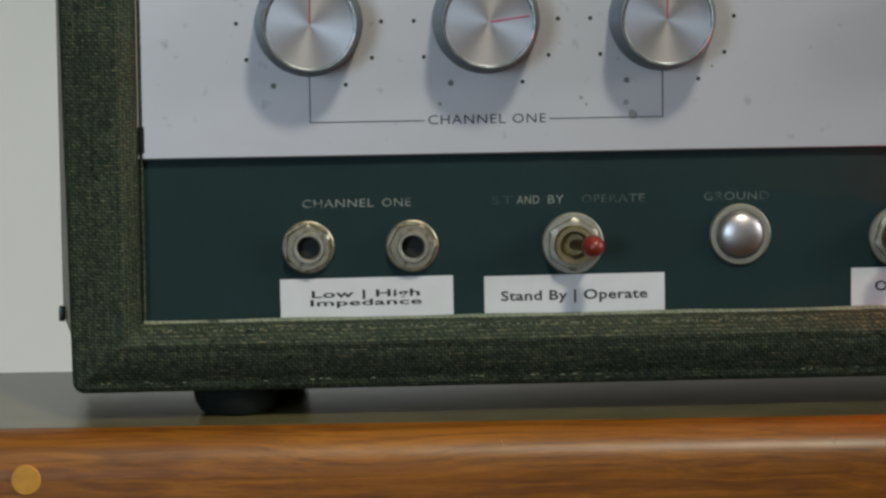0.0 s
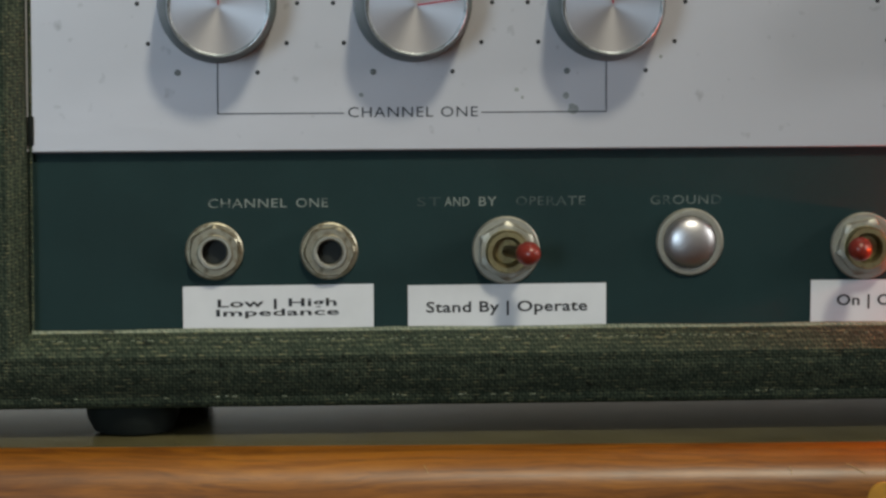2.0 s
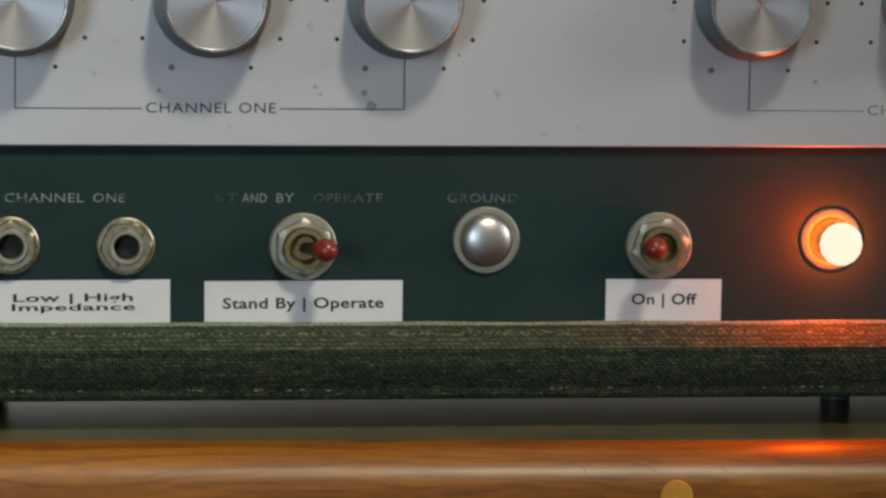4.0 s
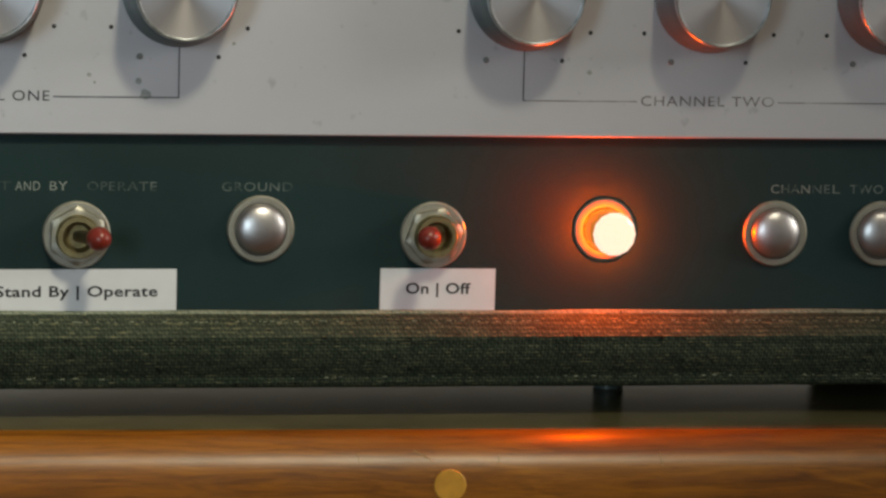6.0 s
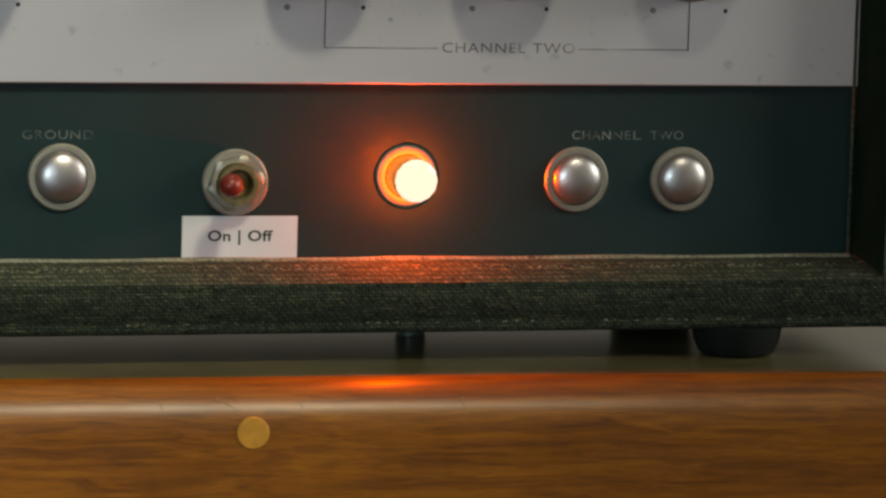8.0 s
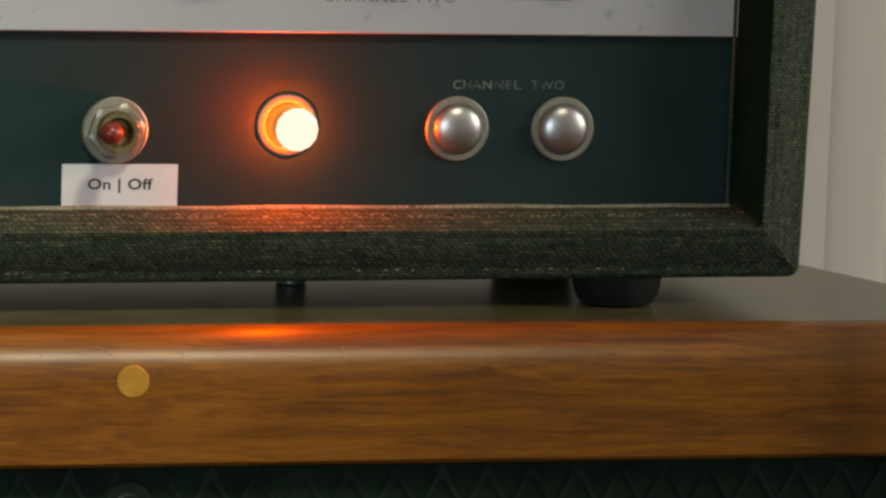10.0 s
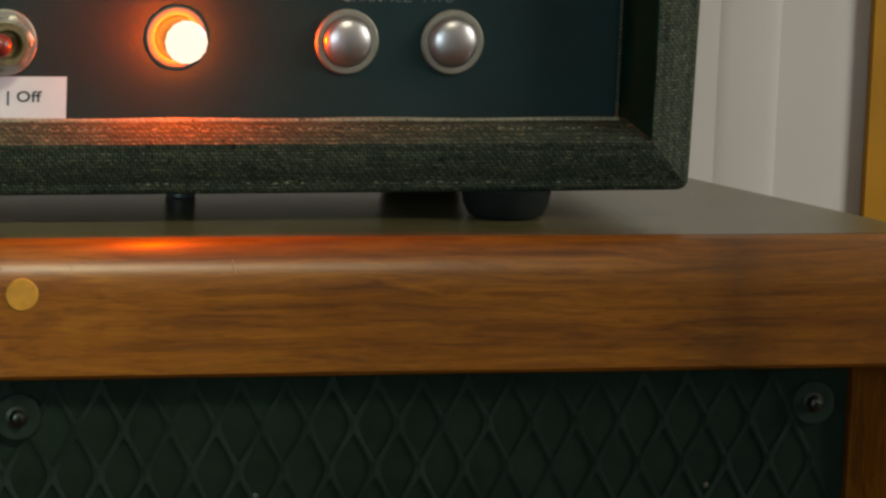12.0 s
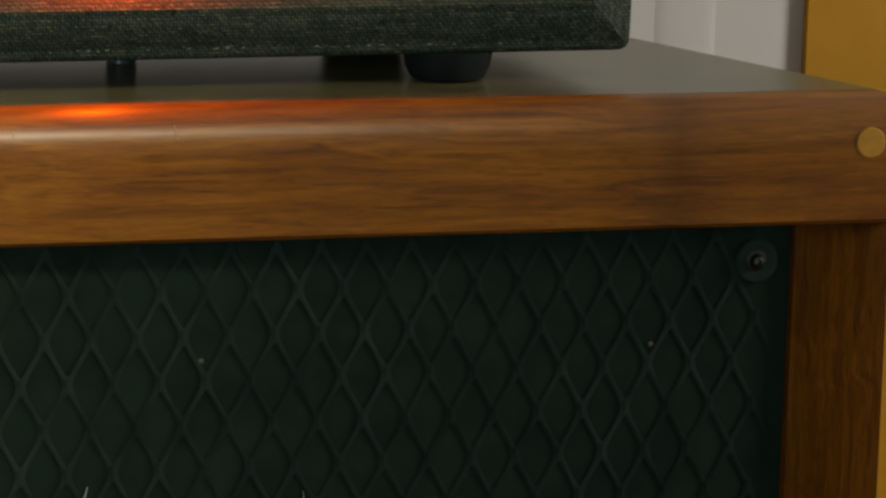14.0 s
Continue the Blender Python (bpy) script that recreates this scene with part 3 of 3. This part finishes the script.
# Slim dark upright in the gap under the case, in line with the lamp.
part("dark_upright", lathe([(0, 8.6), (3.4, 8.6), (4.2, 7.6), (4.4, 0.3), (0, 0.3)], 20), SKIRT, amp, (255.5 - AB[0], 45.0 - AB[1], 0.02), "slim dark upright under the case").rotation_euler = (radians(-90), 0, 0)

# knobs
KZ = -48.3
SKIRT_P = [(15.7, 0.3), (15.7, 1.2), (15.2, 4.0), (14.4, 9.0), (13.8, 12.4), (13.5, 13.2), (13.0, 13.3)]
RING_P = [(13.5, 12.7), (13.55, 13.7), (13.4, 14.3), (13.15, 14.55), (12.85, 14.5), (12.6, 14.1), (12.45, 13.4)]
FACE_P = [(12.5, 13.2), (12.5, 13.6), (8.0, 13.54), (4.0, 13.50), (1.2, 13.46), (0, 13.44)]
knob_meshes = {}


def knob(x, angle):
    at = A(x, 0.0, KZ)
    def put(key, bm_fn, mat, parent, where, label):
        if key in knob_meshes:
            return part(key, None, None, parent, where, label, shared=knob_meshes[key])
        ob = part(key, bm_fn(), mat, parent, where, label)
        knob_meshes[key] = ob.data
        return ob
    body = put("knob", lambda: lathe(SKIRT_P, 64), SKIRT, amp, (at[0], at[1] - 2.5, at[2]), "dark tapered control knob")
    put("rim_ring", lambda: lathe(RING_P, 64), CHROME, body, (0, 0, 0), "scuffed chrome ring")
    put("knob_face", lambda: lathe(FACE_P, 96), SPUN, body, (0, 0, 0), "spun aluminium face")
    c, s = math.cos(radians(angle)), math.sin(radians(angle))
    bm = block(0.3, 11.8, -13.85, -13.52, -0.19, 0.19)
    for v in bm.verts:
        v.co = Vector((v.co.x * c - v.co.z * s, v.co.y, v.co.x * s + v.co.z * c))
    part("pointer_line", bm, RED_LINE, body, label="thin red pointer line")
    for i in range(11):
        a = radians(240 - 30 * i)
        big = i == 0
        key = "pin" if big else "dial_dot"
        prof = [(0.85, 0.0), (0.8, 0.35), (0, 0.5)] if big else [(0.62, 0.0), (0.58, 0.1), (0, 0.12)]
        put(key, lambda: lathe(prof, 14), GREY_DOT if big else BLACK, amp, (at[0] + 21.1 * math.cos(a), at[1] - 2.5, at[2] + 21.1 * math.sin(a)), "")


for x, angle in ((20.6, 90), (72.3, 8), (124.0, 90), (218.0, 118), (269.6, 112), (321.3, 100)):
    knob(x, angle)


# brackets and panel lettering
def mark(name, bm, mat, label="", y=-2.56):
    return part(name, bm, mat, amp, A(0, y, 0), label, smooth=False)


for x0, x1, t0, t1, word in ((20.6, 124.0, 54.0, 90.6, "CHANNEL ONE"), (218.0, 321.3, 249.8, 289.6, "CHANNEL TWO")):
    for a, b in ((x0, t0), (t1, x1)):
        mark("bracket_line", block(a, b, -0.03, 0.03, -77.65, -77.35), DARK_PRINT if x0 < 100 else PALE_PRINT)
    for x in (x0, x1):
        mark("bracket_line", block(x - 0.15, x + 0.15, -0.03, 0.03, -77.65, -63.0), DARK_PRINT)
    for bm in words(word, t0 + 1.1, t1 - 1.0, -78.65, -75.9, 1.12):
        mark("printed_word", bm, DARK_PRINT if x0 < 100 else PALE_PRINT, "dark printed word")
for word, x0, x1, mat in (("CHANNEL", 17.9, 38.8, WHITE_PRINT), ("ONE", 41.3, 49.7, WHITE_PRINT), ("ST", 73.6, 80.0, GHOST_PRINT), ("AND", 81.0, 87.6, WHITE_PRINT), ("BY", 90.2, 94.9, WHITE_PRINT),
                          ("OPE", 100.2, 107.6, FADED_PRINT), ("RATE", 108.4, 118.8, MID_PRINT), ("GROUN", 136.4, 152.0, MID_PRINT), ("D", 152.9, 155.6, FADED_PRINT),
                          ("CHAN", 289.3, 300.4, WHITE_PRINT), ("NE", 301.2, 306.2, FADED_PRINT), ("L", 307.0, 309.2, MID_PRINT), ("TWO", 312.0, 321.6, MID_PRINT)):
    mark("printed_word", lettering(word, x0, x1, -102.75, -100.35, 1.1), mat, "worn pale printed word", y=-0.05)
for x, z, r in ((115.1, -76.8, 1.5), (113.2, -73.1, 0.9), (100.0, -71.6, 0.6), (58.6, -72.7, 0.6), (236.2, -69.7, 0.7), (101.5, -73.6, 0.4), (138.6, -63.0, 0.5)):
    bm = lathe([(r, 0), (r * 0.6, 0.03), (r * 0.35, 0.02), (0, 0.02)], 11)
    for v in bm.verts:
        k = 1 + 0.35 * noise.noise(v.co * 1.7 + Vector((x, 0, z)))
        v.co.x *= k
        v.co.z *= k
    mark("stain", bm, STAIN).location = Vector(A(x, -2.53, z)) / 1000


# paper labels
def paper_label(x0, x1, z0, z1, lines, tilt):
    cx, cz = (x0 + x1) / 2, (z0 + z1) / 2
    bm = block(x0 - cx, x1 - cx, -0.16, 0.0, z0 - cz, z1 - cz)
    lab = part("paper_label", bm, PAPER, amp, A(cx, -0.05, cz), "white printed paper strip", smooth=False)
    lab.rotation_euler = (0, radians(tilt), 0)
    for word, a, b, c, d in lines:
        for bm in words(word, a - cx, b - cx, c - cz, d - cz, 1.05, 0.02):
            part("printed_word", bm, BLACK, lab, (0, -0.2, 0), smooth=False)


paper_label(11.0, 61.9, -135.6, -123.6, [("Low | High", 20.2, 52.0, -130.05, -127.2), ("Impedance", 19.8, 52.6, -132.4, -129.9)], -0.3)
paper_label(71.1, 124.5, -135.6, -123.9, [("Stand By | Operate", 76.0, 119.4, -132.3, -128.4)], -0.2)
paper_label(180.1, 212.0, -135.5, -123.7, [("On | Off", 187.2, 205.2, -131.6, -127.6)], 0.2)


# jacks
def jack(x, z, turn):
    at = A(x, 0, z)
    w = part("input_jack", lathe([(5.0, 0.0), (7.75, 0.0), (7.7, 0.6), (7.3, 0.9), (5.0, 0.9)], 40), NICKEL, amp, at, "tarnished nickel quarter-inch jack")
    part("hex_nut", hexagon(12.7, 0.9, 3.2, 4.7, turn), NICKEL, w)
    part("bushing", lathe([(4.7, 0.9), (4.7, 3.8), (4.4, 4.3), (3.7, 4.3), (3.35, 3.9), (3.3, 0.5)], 36), STEEL, w)
    part("socket_bore", lathe([(3.3, 1.6), (3.2, 0.4), (0, 0.4)], 28), HOLE, w)


jack(19.4, -114.3, 0.5)
jack(50.0, -114.5, 0.08)


def toggle(x, z, tip, turn):
    at = A(x, 0, z)
    w = part("toggle_switch", lathe([(6.2, 0.0), (9.15, 0.0), (9.1, 0.7), (8.7, 1.1), (6.2, 1.1)], 48), STEEL, amp, at, "bat toggle switch with a red tip")
    part("hex_nut", hexagon(14.2, 1.1, 3.2, 5.8, turn), STEEL, w)
    part("bushing", lathe([(5.8, 1.1), (5.8, 5.6), (5.4, 6.2), (4.2, 6.2), (3.4, 5.2), (3.2, 3.0), (0, 3.0)], 40), BRASS, w)
    tx, tz, th = tip
    root = Vector((0, -3.2, 0))
    end = Vector((tx, -th, tz))
    d = (end - root).normalized()
    part("lever", sweep([root, root.lerp(end, 0.35), root.lerp(end, 0.8), end], [1.5, 1.7, 2.1, 2.2], 16), LEVER, w)
    bm = bmesh.new()
    bmesh.ops.create_uvsphere(bm, u_segments=24, v_segments=16, radius=3.1)
    stretch = d.to_track_quat("Z", "Y").to_matrix() @ Matrix.Diagonal((1.04, 1.04, 1.25))
    for v in bm.verts:
        v.co = stretch @ v.co + end + d * 0.6
    part("lever_tip", bm, RED_TIP, w, label="rounded red plastic tip")


toggle(97.4, -114.7, (4.3, 0.6, 14.5), 0.5)
toggle(194.4, -114.5, (-3.6, 0.8, 14.5), 0.2)


def plug(x, z):
    w = part("hole_plug", lathe([(9.1, 0.0), (9.15, 0.6), (8.7, 1.1), (7.6, 1.2), (7.2, 1.15), (7.0, 0.6)], 56), STEEL, amp, A(x, 0, z), "domed nickel hole plug")
    part("plug_dome", lathe([(7.05, 0.7), (7.0, 1.1)] + [(7.0 * math.cos(a), 1.1 + 3.2 * math.sin(a)) for a in (radians(k) for k in range(8, 90, 6))] + [(0, 4.3)], 56), DOME, w, label="polished dome")


for x, z in ((147.0, -113.0), (290.7, -113.9), (321.4, -113.9)):
    plug(x, z)


# pilot lamp
LX, LZ = 242.3, -112.9
bezel = part("pilot_lamp", lathe([(6.3, 0.0), (8.5, 0.0), (8.45, 0.2), (8.0, 0.35), (6.6, 0.42), (6.2, 0.42)], 48), BEZEL, amp, A(LX, 0, LZ), "lit amber pilot lamp in a metal bezel")
part("jewel_body", lathe([(5.9, 0.6), (6.0, 3.6), (6.05, 8.0), (5.95, 11.7)], 14), AMBER, bezel, label="glowing amber side of the jewel", smooth=False)
part("jewel_lens", lathe([(5.95, 11.7), (5.6, 12.6), (4.8, 13.1), (0, 13.4)], 14), JEWEL, bezel, label="white-hot faceted front of the jewel", smooth=False)
for glass in bezel.children:
    glass.visible_shadow = False
bulb = bpy.data.lights.new("pilot_bulb", "POINT")
bulb.energy, bulb.color, bulb.shadow_soft_size = 0.21, (1.0, 0.075, 0.001), 0.0005
new("pilot_bulb", bulb).location = place(LX, -2.35, LZ)
